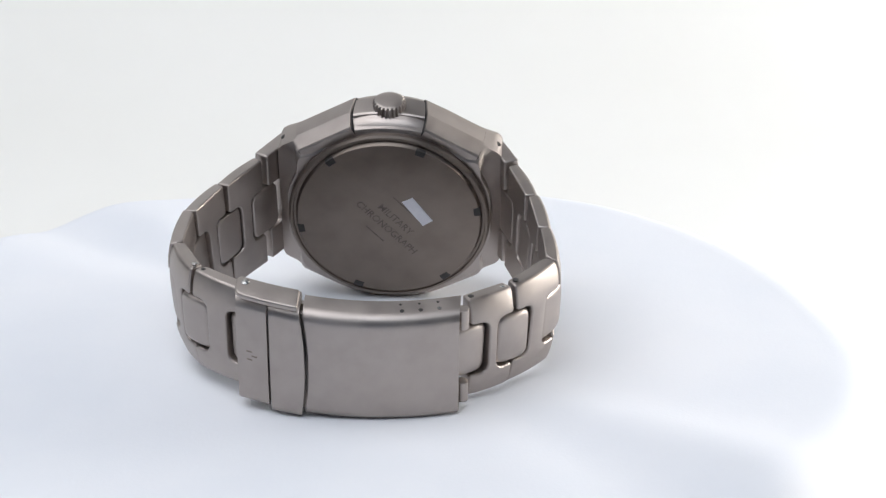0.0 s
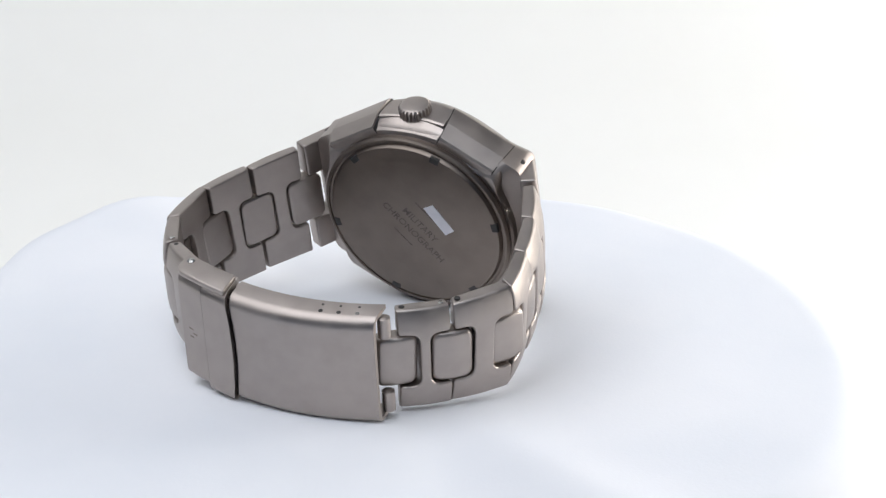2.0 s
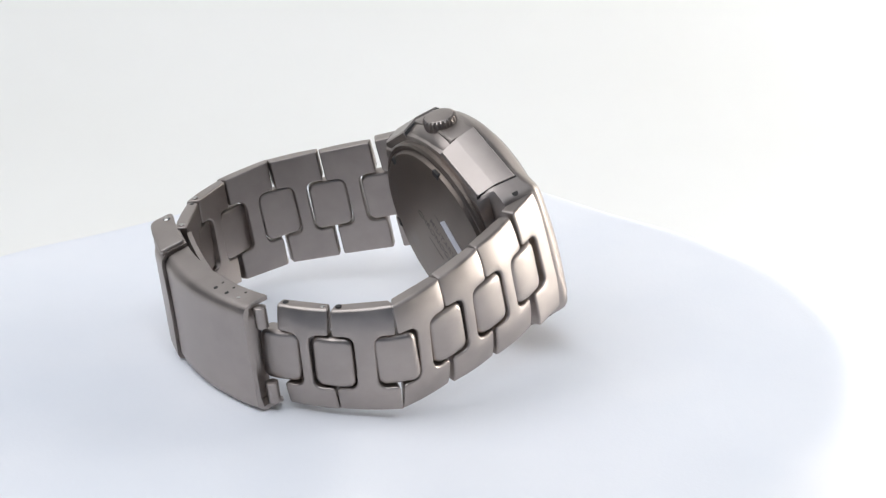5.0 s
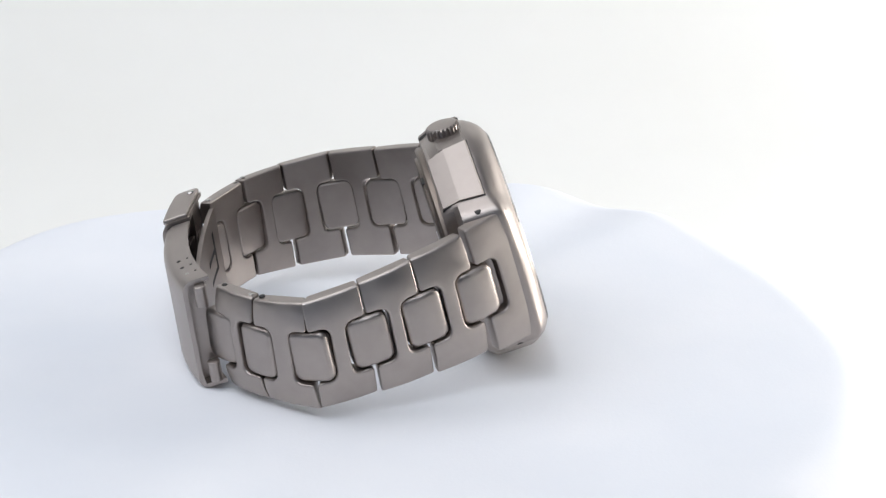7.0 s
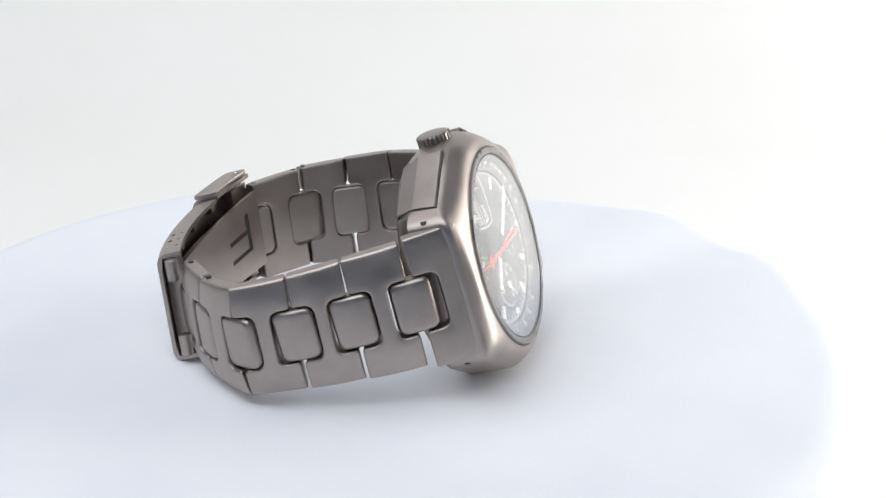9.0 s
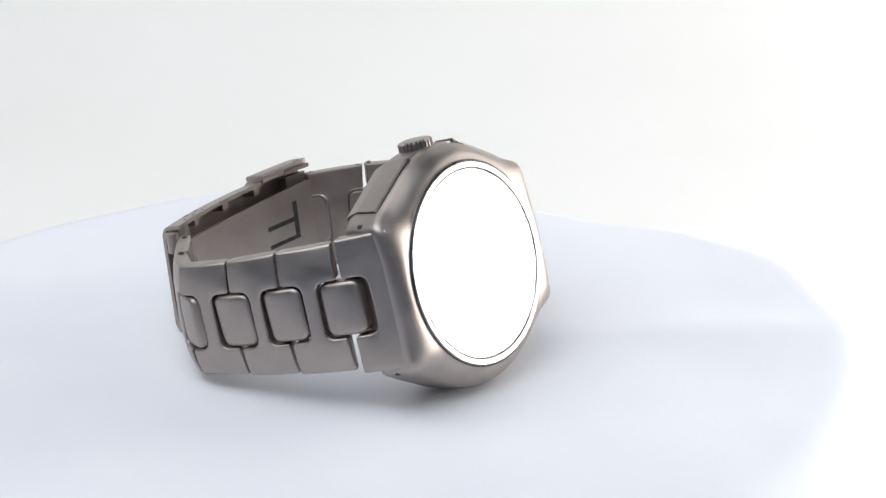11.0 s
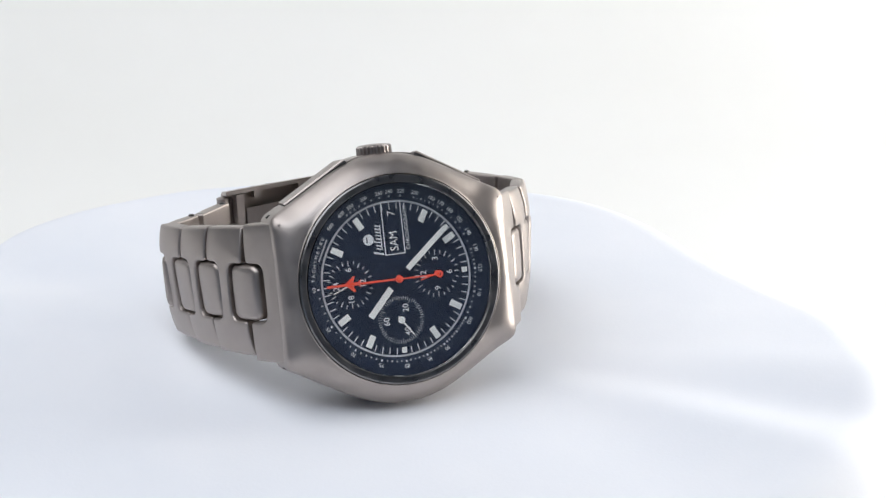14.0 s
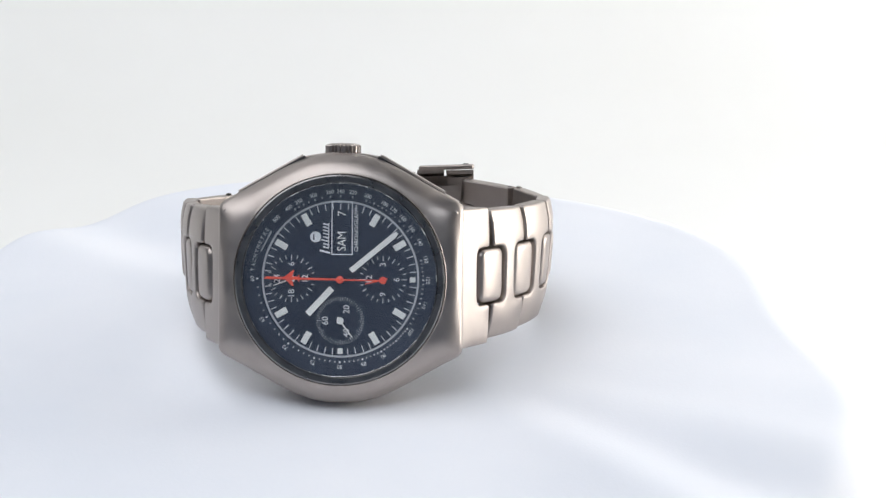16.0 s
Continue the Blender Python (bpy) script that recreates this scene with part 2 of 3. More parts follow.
# -- case --
def case_radius(a, inset=0.0):
    c, s = abs(math.cos(a)), abs(math.sin(a))
    flat = (21.4 - inset) / max(c, 1e-4)
    nx, ny = 0.49, 0.8717
    diag = (21.85 - inset) / (nx * c + ny * s)
    top = -30.0 * s + math.sqrt((51.9 - inset) ** 2 - 30.0 ** 2 * c * c)
    return smin(smin(flat, diag, 1.3), top, 2.0)


def shoulder(a):
    """How much higher the case's edge stands towards the lugs, 0 to 1."""
    q = min(max((abs(math.cos(a)) - 0.74) / 0.16, 0.0), 1.0)
    return q * q * (3 - 2 * q)


def case_ring(z, inset=0.0, blend=0.0, r=18.6, n=192, lift=0.0):
    out = []
    for i in range(n):
        a = 2 * math.pi * i / n
        wide = 90 - abs(math.degrees(a) - 90) if a < math.pi else 0.0
        cut = min(max((wide - 38) / 4, 0.0), 1.0) * 1.2 * min(max((-5.8 - z) / 3.6, 0.0), 1.0)
        q = case_radius(a, inset + cut) * (1 - blend) + r * blend
        rear = shoulder(a) * min(max((-6.6 - z) / 1.0, 0.0), 1.0)
        q = q * (1 - rear) + min(q, 19.9) * rear
        out.append((q * math.cos(a), q * math.sin(a), z + lift * shoulder(a)))
    return out


def build_case():
    rings = [circle(17.0, -9.6, 192), circle(19.3, -9.6, 192), case_ring(-9.7, 1.9), case_ring(-9.3, 1.2), case_ring(-8.4, 0.35), case_ring(-7.6, 0.1), case_ring(-6.6, 0.0), case_ring(-5.8, 0.0), case_ring(-4.5, 0.0), case_ring(-1.7, 0.0, lift=1.4), case_ring(-1.3, 0.03, lift=1.5)]
    for i in range(1, 13):
        t = i / 12
        rings.append(case_ring(-1.05 + 3.65 * (t + 0.16 * math.sin(math.pi * t)), 0.12 * min(1, 4 * t), t ** 1.2, lift=1.55 * (1 - t)))
    rings += [circle(18.45, 2.75, 192), circle(18.3, 2.6, 192), circle(18.25, 0.5, 192), circle(17.0, 0.4, 192)]
    body = part("case_body", loft(rings, False), TITANIUM, watch, "satin titanium case with faceted flanks", 28)
    # lug holes through the flank
    for x, y in ((-19.8, 12.95), (19.8, 12.95), (-19.8, -12.95), (19.8, -12.95)):
        q = case_radius(math.atan2(y, x)) / math.hypot(x, y)
        m = Matrix.Translation((x * q, y * q, -3.6)) @ Vector((0.49 * (1 if x > 0 else -1), 0.8717 * (1 if y > 0 else -1), 0)).to_track_quat("Z", "Y").to_matrix().to_4x4()
        bm = lathe([(0.001, 0.02), (0.58, 0.02), (0.62, -0.3)], 20)
        bm.transform(m)
        part("lug_hole", bm, CAVITY, body, "dark spring-bar hole", calc=True)
    part("bezel_ring", closed_lathe([(18.25, 1.5), (18.25, 2.85), (18.0, 3.05), (17.1, 3.02), (16.9, 2.75), (16.9, 1.5)]), BEZEL, watch, "thin dark steel crystal ring")
    return body


case = build_case()


def flank_block(side, prof, lengthen=0.0):
    """A section (z, out) drawn along the slanting flank from the crown to the lug."""
    a, b = Vector((7.0, 21.1)), Vector((17.75, 15.0))
    d = (b - a).normalized()
    nrm = Vector((-d.y, d.x)) * (1 if (-d.y) > 0 else -1)
    a, b = a - d * lengthen, b + d * lengthen
    bm = bmesh.new()
    ends = []
    for base, sk in ((a, -0.5), (b, 0.3)):
        ends.append([bm.verts.new((side * (base.x + nrm.x * o + d.x * sk * (z + 5) / 4), base.y + nrm.y * o + d.y * sk * (z + 5) / 4, z)) for z, o in prof])
    n = len(prof)
    for i in range(n):
        bm.faces.new((ends[0][i], ends[0][(i + 1) % n], ends[1][(i + 1) % n], ends[1][i]))
    bm.faces.new(ends[0])
    bm.faces.new(ends[1][::-1])
    return bm


def pusher(side):
    """A flush push-piece on the slanting flank, with a chamfer to the back, in a dark seam."""
    bm = flank_block(side, [(-1.45, -1.5), (-1.45, 0.2), (-1.7, 0.45), (-5.8, 0.45), (-6.05, 0.38), (-9.1, -0.75), (-9.4, -1.1), (-9.4, -3.0)])
    bmesh.ops.bevel(bm, geom=[e for e in bm.edges if len(e.link_faces) == 2 and e.calc_face_angle(0) > 0.9], offset=0.1, segments=2, affect="EDGES")
    ob = part("pusher", bm, TITANIUM, watch, "flush satin titanium push-piece", 20)
    part("pusher_seam", flank_block(side, [(-1.28, -1.5), (-1.28, 0.08), (-5.8, 0.08), (-9.3, -1.2), (-9.3, -3.2)], 0.17), CAVITY, ob, "dark seam around the push-piece", 20)


for sd in (-1, 1):
    pusher(sd)


def crown():
    n = 96
    rings = []
    for r, y, knurl in ((1.6, 20.0, 0), (1.6, 21.2, 0), (2.7, 21.25, 0), (2.95, 21.4, 1), (2.95, 23.15, 1), (2.75, 23.42, 0.3), (2.5, 23.52, 0), (2.0, 23.6, 0), (0.01, 23.68, 0)):
        ring = []
        for i in range(n):
            a = 2 * math.pi * i / n
            q = r + knurl * 0.19 * (1 if (i // 2) % 2 else -1)
            ring.append((q * math.cos(a), y, -4.6 + q * math.sin(a)))
        rings.append(ring)
    part("crown", loft(rings, False), TITANIUM, watch, "knurled titanium winding crown", 25)
    # block between the push-pieces
    rings = []
    for z, inset in ((-9.35, 2.4), (-9.2, 1.9), (-7.2, 1.2), (-6.9, 1.1), (-6.75, 0.25), (-6.5, 0.05), (-6.2, 0.0), (-1.8, 0.0), (-1.6, 0.2)):
        wide = 6.75 - 0.25 * inset
        back = [(-wide + 2 * wide * k / 12, 17.0, z) for k in range(13)]
        front = [(wide - 2 * wide * k / 12, 22.05 - inset - 0.017 * (wide - 2 * wide * k / 12) ** 2, z) for k in range(13)]
        rings.append(back + front)
    bm = loft(rings, True)
    part("crown_guard", bm, TITANIUM, watch, "raised titanium block under the crown")


crown()


def case_back():
    back = part("case_back", lathe([(19.4, -9.4), (19.4, -10.3), (19.0, -10.7), (18.6, -10.75), (18.45, -10.45), (18.05, -10.4), (17.85, -10.7), (17.6, -11.2), (17.2, -11.3), (15.0, -11.4), (14.6, -11.5), (0.001, -11.5)]), TITANIUM_SHADED, watch, "screwed titanium case back with faint engraving", 25)
    for k in range(6):
        a = radians(51 + 60 * k)
        m = Matrix.Translation((17.1 * math.cos(a), 17.1 * math.sin(a), -10.95)) @ Matrix.Rotation(a, 4, "Z")
        part("notch", box(-0.6, 0.75, -0.95, 0.95, -0.42, 0.45, 0.1, 1, m), CAVITY, back, "dark wrench notch")
    # white paper label
    part("label", prism([(-2.6, 4.7), (-6.6, -0.9), (-8.5, 0.45), (-4.7, 5.8)], -11.62, -11.5), PAPER, back, "small blank white paper label")
    d = Vector((-5.0, -5.4, 0)).normalized()
    up = Vector((0, 0, -1)).cross(d)
    base = Matrix(((d.x, up.x, 0, 0), (d.y, up.y, 0, 0), (0, 0, -1, -11.5), (0, 0, 0, 1)))
    for txt, along, across, size in (("MILITARY", 0.6, 0.2, 2.1), ("CHRONOGRAPH", 1.0, -2.5, 2.1)):
        lettering(txt, size, base @ Matrix.Translation((along, across + 1.0, 0.0)), ENGRAVED, back, "engraving", 1.0, 0.03, 0.02)
    for along, across, w in ((-0.5, 4.6, 6.0), (0.5, -4.2, 5.0)):
        part("engraving", box(along - w / 2, along + w / 2, across - 0.12, across + 0.12, -0.02, 0.03, m=base), ENGRAVED, back)


case_back()

# -- dial --
dial = part("dial", lathe([(16.6, -0.6), (16.6, -0.12), (0.001, -0.12)]), DIAL, watch, "matt blue-black dial with white markers")
ring = part("tachymeter_ring", closed_lathe([(13.75, -0.1), (13.9, 0.25), (17.3, 1.35), (17.5, 1.35), (17.5, -0.1)]), RING, watch, "sloping black tachymeter ring")
crystal = part("crystal", lathe([(0.001, 1.75), (16.8, 1.75), (16.88, 1.85), (16.88, 2.75), (16.75, 2.9), (12.0, 3.02), (0.001, 3.12)]), GLASS, watch, "clear watch crystal", 20)
crystal.visible_shadow = False


def polar(deg):
    """Direction on the dial, degrees clockwise from twelve."""
    a = radians(deg)
    return Vector((-math.cos(a), math.sin(a), 0))


def at_dial(deg, r, z, spin=0.0):
    """A frame on the dial whose y runs outwards."""
    d = polar(deg)
    return Matrix.Translation((d.x * r, d.y * r, z)) @ Matrix(((-d.y * -1, d.x, 0, 0), (-d.x, d.y, 0, 0), (0, 0, 1, 0), (0, 0, 0, 1)))


for h in range(12):
    if h in (0, 3):
        continue
    if h in (6, 9):
        part("hour_marker", box(-0.45, 0.45, -0.5, 0.5, -0.12, 0.12, 0.06, 1, at_dial(30 * h, 12.55, 0)), LUME, dial)
        continue
    part("hour_marker", box(-0.55, 0.55, -1.12, 1.12, -0.12, 0.16, 0.08, 1, at_dial(30 * h, 11.85, 0)), LUME, dial)

part("minute_track", closed_lathe([(13.35, -0.12), (13.35, -0.07), (13.7, -0.07), (13.7, -0.12)]), DIM, dial, "pale grey printed minute track")
for k in range(60):
    if k % 5 == 0 and k not in (15, 0):
        continue
    part("minute_tick", box(-0.075, 0.075, -0.65, 0.5, -0.12, -0.06, m=at_dial(6 * k, 12.75, 0)), PRINT, dial)

UPRIGHT = Matrix(((0, -1, 0, 0), (1, 0, 0, 0), (0, 0, 1, 0), (0, 0, 0, 1)))


def text_at(txt, x, y, size, mat, parent, z=-0.09, name="numeral", squeeze=1.0, bold=0.0):
    return lettering(txt, size, Matrix.Translation((x, y, z)) @ UPRIGHT, mat, parent, name, squeeze, 0.02, bold)


def subdial(cx, cy, r, count, big, nums, label):
    sub = part("subdial", lathe([(r + 0.25, -0.11), (r + 0.2, -0.16), (0.001, -0.16)], 64, cx, cy), DIAL, watch, label)
    ticks = []
    for k in range(count):
        a = 2 * math.pi * k / count
        ln = 0.95 if k % big == 0 else 0.62
        m = Matrix.Translation((cx, cy, 0)) @ Matrix.Rotation(a, 4, "Z")
        th = 0.035 if count > 30 else 0.06
        ticks.append(box(r - ln, r, -th, th, -0.14, -0.08, m=m))
    part("subdial_scale", merged(ticks), PRINT, sub)
    for txt, dx, dy in nums:
        text_at(txt, cx + dx, cy + dy, 1.55, PRINT, sub, -0.10, "numeral", 1.0, 0.01)


subdial(-8.5, 0.0, 4.15, 24, 2, (("24", -2.5, 0), ("6", 0, 2.6), ("12", 2.4, 0), ("18", 0, -2.6)), "recessed 24-hour subdial with white scale")
subdial(7.4, 0.0, 4.15, 24, 2, (("12", -2.4, 0), ("3", 0, 2.6), ("6", 2.4, 0), ("9", 0, -2.6)), "recessed 12-hour subdial with white scale")
subdial(0.0, -7.25, 4.2, 60, 5, (("60", -2.6, 0), ("20", 1.1, 2.0), ("40", 1.1, -2.1)), "recessed running-seconds subdial with white scale")

# day and date window
win = part("date_window", box(-1.45, 1.95, 4.35, 13.3, -0.5, -0.10), RING, dial, "dark day and date window")
for x0, x1, y0, y1 in ((-1.6, -1.42, 4.2, 13.5), (1.92, 2.1, 4.2, 13.5), (-1.6, 2.1, 4.2, 4.38), (-1.6, 2.1, 13.32, 13.5)):
    part("window_frame", box(x0, x1, y0, y1, -0.12, 0.0), PRINT, dial)
text_at("SAM", 0.25, 6.6, 2.15, LUME, win, -0.06, "day", 0.85, 0.0)
text_at("7", 0.25, 11.4, 2.0, LUME, win, -0.06, "date", 1.0, 0.0)
text_at("CHRONOGRAPH", 2.75, 8.6, 0.98, PRINT, dial, -0.09, "dial_text", 1.02, 0.005)

# brand mark drawn as plain shapes
part("emblem", lathe([(0.95, -0.12), (0.95, -0.05), (0.001, -0.05)], 32, -4.35, 7.3), PRINT, dial, "plain white round emblem")
part("emblem_bar", box(-4.75, -4.55, 6.8, 7.8, -0.06, -0.02), DIAL, dial)
for k, (y, lo, hi, wd) in enumerate(((4.7, -1.1, 0.75, 0.34), (5.5, -0.5, 0.45, 0.26), (6.05, -0.5, 0.45, 0.26), (6.65, -0.85, 0.5, 0.24), (7.25, -0.5, 0.6, 0.26), (7.85, -0.5, 0.45, 0.24), (8.4, -0.5, 0.45, 0.24), (8.95, -0.5, 0.45, 0.26), (9.5, -0.5, 0.5, 0.26))):
    sl = Matrix.Translation((-2.55, y, 0)) @ Matrix.Rotation(radians(-14), 4, "Z")
    part("brand_bar", box(lo, hi, -wd / 2, wd / 2, -0.12, -0.06, m=sl), PRINT, dial)
part("brand_bar", box(-2.15, -1.98, 5.3, 9.7, -0.12, -0.06), PRINT, dial)

# tachymeter scale
slope = math.atan2(1.1, 3.4)


def on_ring(deg, r):
    z = 0.25 + (r - 13.9) * 1.1 / 3.4 + 0.03
    return at_dial(deg, r, z) @ Matrix.Rotation(slope, 4, "X")


for v in (60, 65, 70, 75, 80, 85, 90, 100, 110, 120):
    lettering(str(v), 1.0, on_ring(21600 / v, 15.25), PRINT, ring, "numeral", 0.95, 0.02)
for v in (130, 140, 150, 160, 170, 180, 200, 220, 240, 260, 300, 350, 400, 500):
    lettering(str(v), 1.0, on_ring(21600 / v, 15.25), PRINT, ring, "numeral", 0.92, 0.02, 0.015)
for k, ch in enumerate("TACHYMETRE"):
    lettering(ch, 0.95, on_ring(6 + 3.1 * k, 15.25), PRINT, ring, "numeral", 0.95, 0.02)
part("scale_bar", box(-2.0, 2.0, -0.14, 0.14, 0, 0.03, m=on_ring(27, 14.45)), DIM, ring)
for v in list(range(60, 100, 1)) + list(range(100, 130, 2)) + list(range(130, 200, 5)) + list(range(200, 400, 20)):
    big = v % 5 == 0 and v <= 100 or v % 10 == 0
    part("scale_dot", box(-0.09 if not big else -0.15, 0.09 if not big else 0.15, -0.14, 0.14 if not big else 0.22, -0.01, 0.03, m=on_ring(21600 / v, 14.4)), PRINT if v <= 125 else DIM, ring)


# -- hands --
def hand(name, deg, r0, r1, w0, w1, z, mat, label, tip=0.5, lead=None):
    m = at_dial(deg, 0, z)
    out = [(-w0 / 2, r0), (w0 / 2, r0), (w1 / 2, r1 - tip), (w1 * 0.25, r1), (-w1 * 0.25, r1), (-w1 / 2, r1 - tip)]
    bm = prism(out, 0.0, 0.16)
    bm.transform(m)
    ob = part(name, bm, mat, watch, label)
    if lead:
        b2 = box(-0.28, 0.28, -lead, r0 + 0.1, 0.0, 0.12, m=m)
        part("hand_root", b2, DIAL, ob, "black-lacquered root of the hand")
    return ob


def clock_angle(x, y):
    """Degrees clockwise from twelve of a point on the dial."""
    return math.degrees(math.atan2(y, -x))


hand("hour_hand", clock_angle(-5.0, -5.4), 2.1, 8.3, 1.1, 1.1, 0.45, LUME, "white luminous hour hand", 0.05, 0.5)
hand("minute_hand", clock_angle(9.2, 7.6), 2.4, 12.9, 0.95, 0.95, 0.75, LUME, "white luminous minute hand", 0.9, 0.5)
chrono = hand("chronograph_hand", 0.6, -7.2, 13.2, 0.26, 0.2, 1.35, RED, "orange-red chronograph seconds hand with ring tail", 0.2)
bm = closed_lathe([(0.24, 1.30), (0.24, 1.48), (0.62, 1.48), (0.62, 1.30)], 32, 7.45, -0.05)
part("tail_ring", bm, RED, chrono)
part("hand_hub", lathe([(0.64, 1.1), (0.64, 1.5), (0.48, 1.6), (0.001, 1.62)], 32), RED, chrono)
plane_hand = hand("minute_counter_hand", 1.4, 0.0, 13.0, 0.34, 0.26, 1.02, RED, "orange-red minute counter hand with aeroplane tip", 0.2)
bm = prism([(0.0, 10.2), (-0.35, 9.4), (-1.35, 8.3), (-1.35, 7.95), (-0.3, 8.3), (-0.25, 7.4), (-0.7, 7.0), (0.0, 7.15), (0.7, 7.0), (0.25, 7.4), (0.3, 8.3), (1.35, 7.95), (1.35, 8.3), (0.35, 9.4)], 0.0, 0.2)
bm.transform(at_dial(1.4, 0, 1.02))
part("aeroplane_tip", bm, RED, plane_hand)


def small_hand(cx, cy, deg, ln, mat, label, hub=0.62):
    m = Matrix.Translation((cx, cy, 0)) @ at_dial(deg, 0, 0.1)
    bm = prism([(-0.13, -0.8), (0.13, -0.8), (0.1, ln), (-0.1, ln)], 0, 0.1)
    bm.transform(m)
    ob = part("small_hand", bm, mat, watch, label)
    part("hand_hub", closed_lathe([(0.14, 0.08), (0.14, 0.3), (hub, 0.3), (hub, 0.08)], 28, cx, cy), mat, ob)


small_hand(0.0, -7.25, clock_angle(2.1, -2.9), 3.5, LUME, "white running-seconds hand")
small_hand(-8.5, 0.0, clock_angle(-3.2, -1.2), 3.4, LUME, "white 24-hour hand")
small_hand(7.4, 0.0, clock_angle(-1.0, -0.25), 3.2, RED, "orange-red hour-counter hand", 0.5)


# -- bracelet --
# joints on the outer face: x, z, middle height y, width
SIDE_A = [(-20.35, 1.6, 0.0, 24.6), (-25.3, -7.9, 0.35, 23.1), (-29.2, -18.0, 0.9, 22.4), (-31.4, -28.1, 1.25, 21.5), (-32.8, -38.8, 2.05, 20.9), (-25.2, -47.8, 3.4, 19.8), (-17.6, -54.0, 5.0, 19.6)]
SIDE_B = [(20.35, 1.6, 0.0, 24.6), (26.5, -8.6, 0.3, 23.4), (32.3, -18.0, 0.9, 22.8), (36.7, -27.9, 2.0, 22.0), (37.3, -39.3, 2.95, 21.3), (32.0, -48.6, 5.2, 20.0), (21.6, -55.7, 6.9, 19.6)]
LEAN = (0.0, 0.05, 0.09, 0.12, 0.17, 0.19, 0.17)
SIDEWAYS = (0.0, 0.0, 0.03, 0.07, 0.09, 0.03, 0.0)
THICK = 3.2


def link_frame(a, b, lean, sideways):
    p, q = Vector((a[0], a[2], a[1])), Vector((b[0], b[2], b[1]))
    s = (q - p).normalized()
    w = Vector((sideways, 1, lean)).normalized()
    n = s.cross(w).normalized()
    centre = Vector((2.0, 2.0, -28.0))
    if n.dot((p + q) / 2 - centre) < 0:
        s, p, q = -s, q, p
        n = s.cross(w).normalized()
        flip = True
    else:
        flip = False
    mid = (p + q) / 2
    m = Matrix(((s.x, w.x, n.x, mid.x), (s.y, w.y, n.y, mid.y), (s.z, w.z, n.z, mid.z), (0, 0, 0, 1)))
    return m, (q - p).length, flip


def pillow(bm, length, width, rise, drop, xs, ys):
    for x in xs:
        bmesh.ops.bisect_plane(bm, geom=bm.verts[:] + bm.edges[:] + bm.faces[:], plane_co=(x, 0, 0), plane_no=(1, 0, 0))
    for y in ys:
        bmesh.ops.bisect_plane(bm, geom=bm.verts[:] + bm.edges[:] + bm.faces[:], plane_co=(0, y, 0), plane_no=(0, 1, 0))
    for v in bm.verts:
        if v.co.z > -1.6:
            sx, sy = v.co.x / (length / 2), v.co.y / (width / 2)
            v.co.z += rise * (1 - sx * sx) - drop * max(0.0, (abs(sy) - 0.35) / 0.65) ** 2.4


def h_link(length, w0, w1, notch0=True, notch1=True, g0=0.26, g1=0.26, deep0=4.05, deep1=4.05, rise=0.45, drop=1.25, lean0=0.3, lean1=0.3):
    """An H-shaped outer link; its outer face lies at z = 0 and bulges a little."""
    nw, r, e, k = 5.15, 1.9, 0.45, 0.75
    x0, x1 = -length / 2 + g0, length / 2 - g1
    h0, h1 = w0 / 2, w1 / 2
    pts = [(x0, -h0, e), (x1, -h1, e)]
    if notch1:
        d = length / 2 - deep1
        pts += [(x1, -nw, k), (d, -nw, r), (d, nw, r), (x1, nw, k)]
    pts += [(x1, h1, e), (x0, h0, e)]
    if notch0:
        d = deep0 - length / 2
        pts += [(x0, nw, k), (d, nw, r), (d, -nw, r), (x0, -nw, k)]
    bm = prism(round_poly(pts, 6), -THICK, 0.0, 0.45, 0.3)
    xs = [x0 + (x1 - x0) * q / 6 for q in range(1, 6)]
    for v in bm.verts:
        v.co.x *= 1 + (lean1 if v.co.x > 0 else lean0) * 2 / length * v.co.z / THICK
    pillow(bm, length, max(w0, w1), rise, drop, xs, (-10.6, -9.9, -9.0, -8.0, -6.6, -3.0, 0.0, 3.0, 6.6, 8.0, 9.0, 9.9, 10.6))
    return bm


def centre_link(length=7.55, width=9.75):
    bm = prism(rounded_rect(length, width, 1.6, 6), -THICK + 0.25, 0.05, 0.8, 0.45)
    pillow(bm, length, width, 0.5, 0.25, (-2.4, -1.2, 0, 1.2, 2.4), (-3.6, -1.8, 0, 1.8, 3.6))
    return bm


def bend_at(side, i):
    """How far a link's inner corner must draw back at joint i."""
    if i + 1 >= len(side):
        return 0.3
    p, q, r = (Vector((j[0], j[1])) for j in side[i - 1:i + 2])
    return THICK * math.tan(abs((q - p).angle(r - q)) / 2) + 0.18


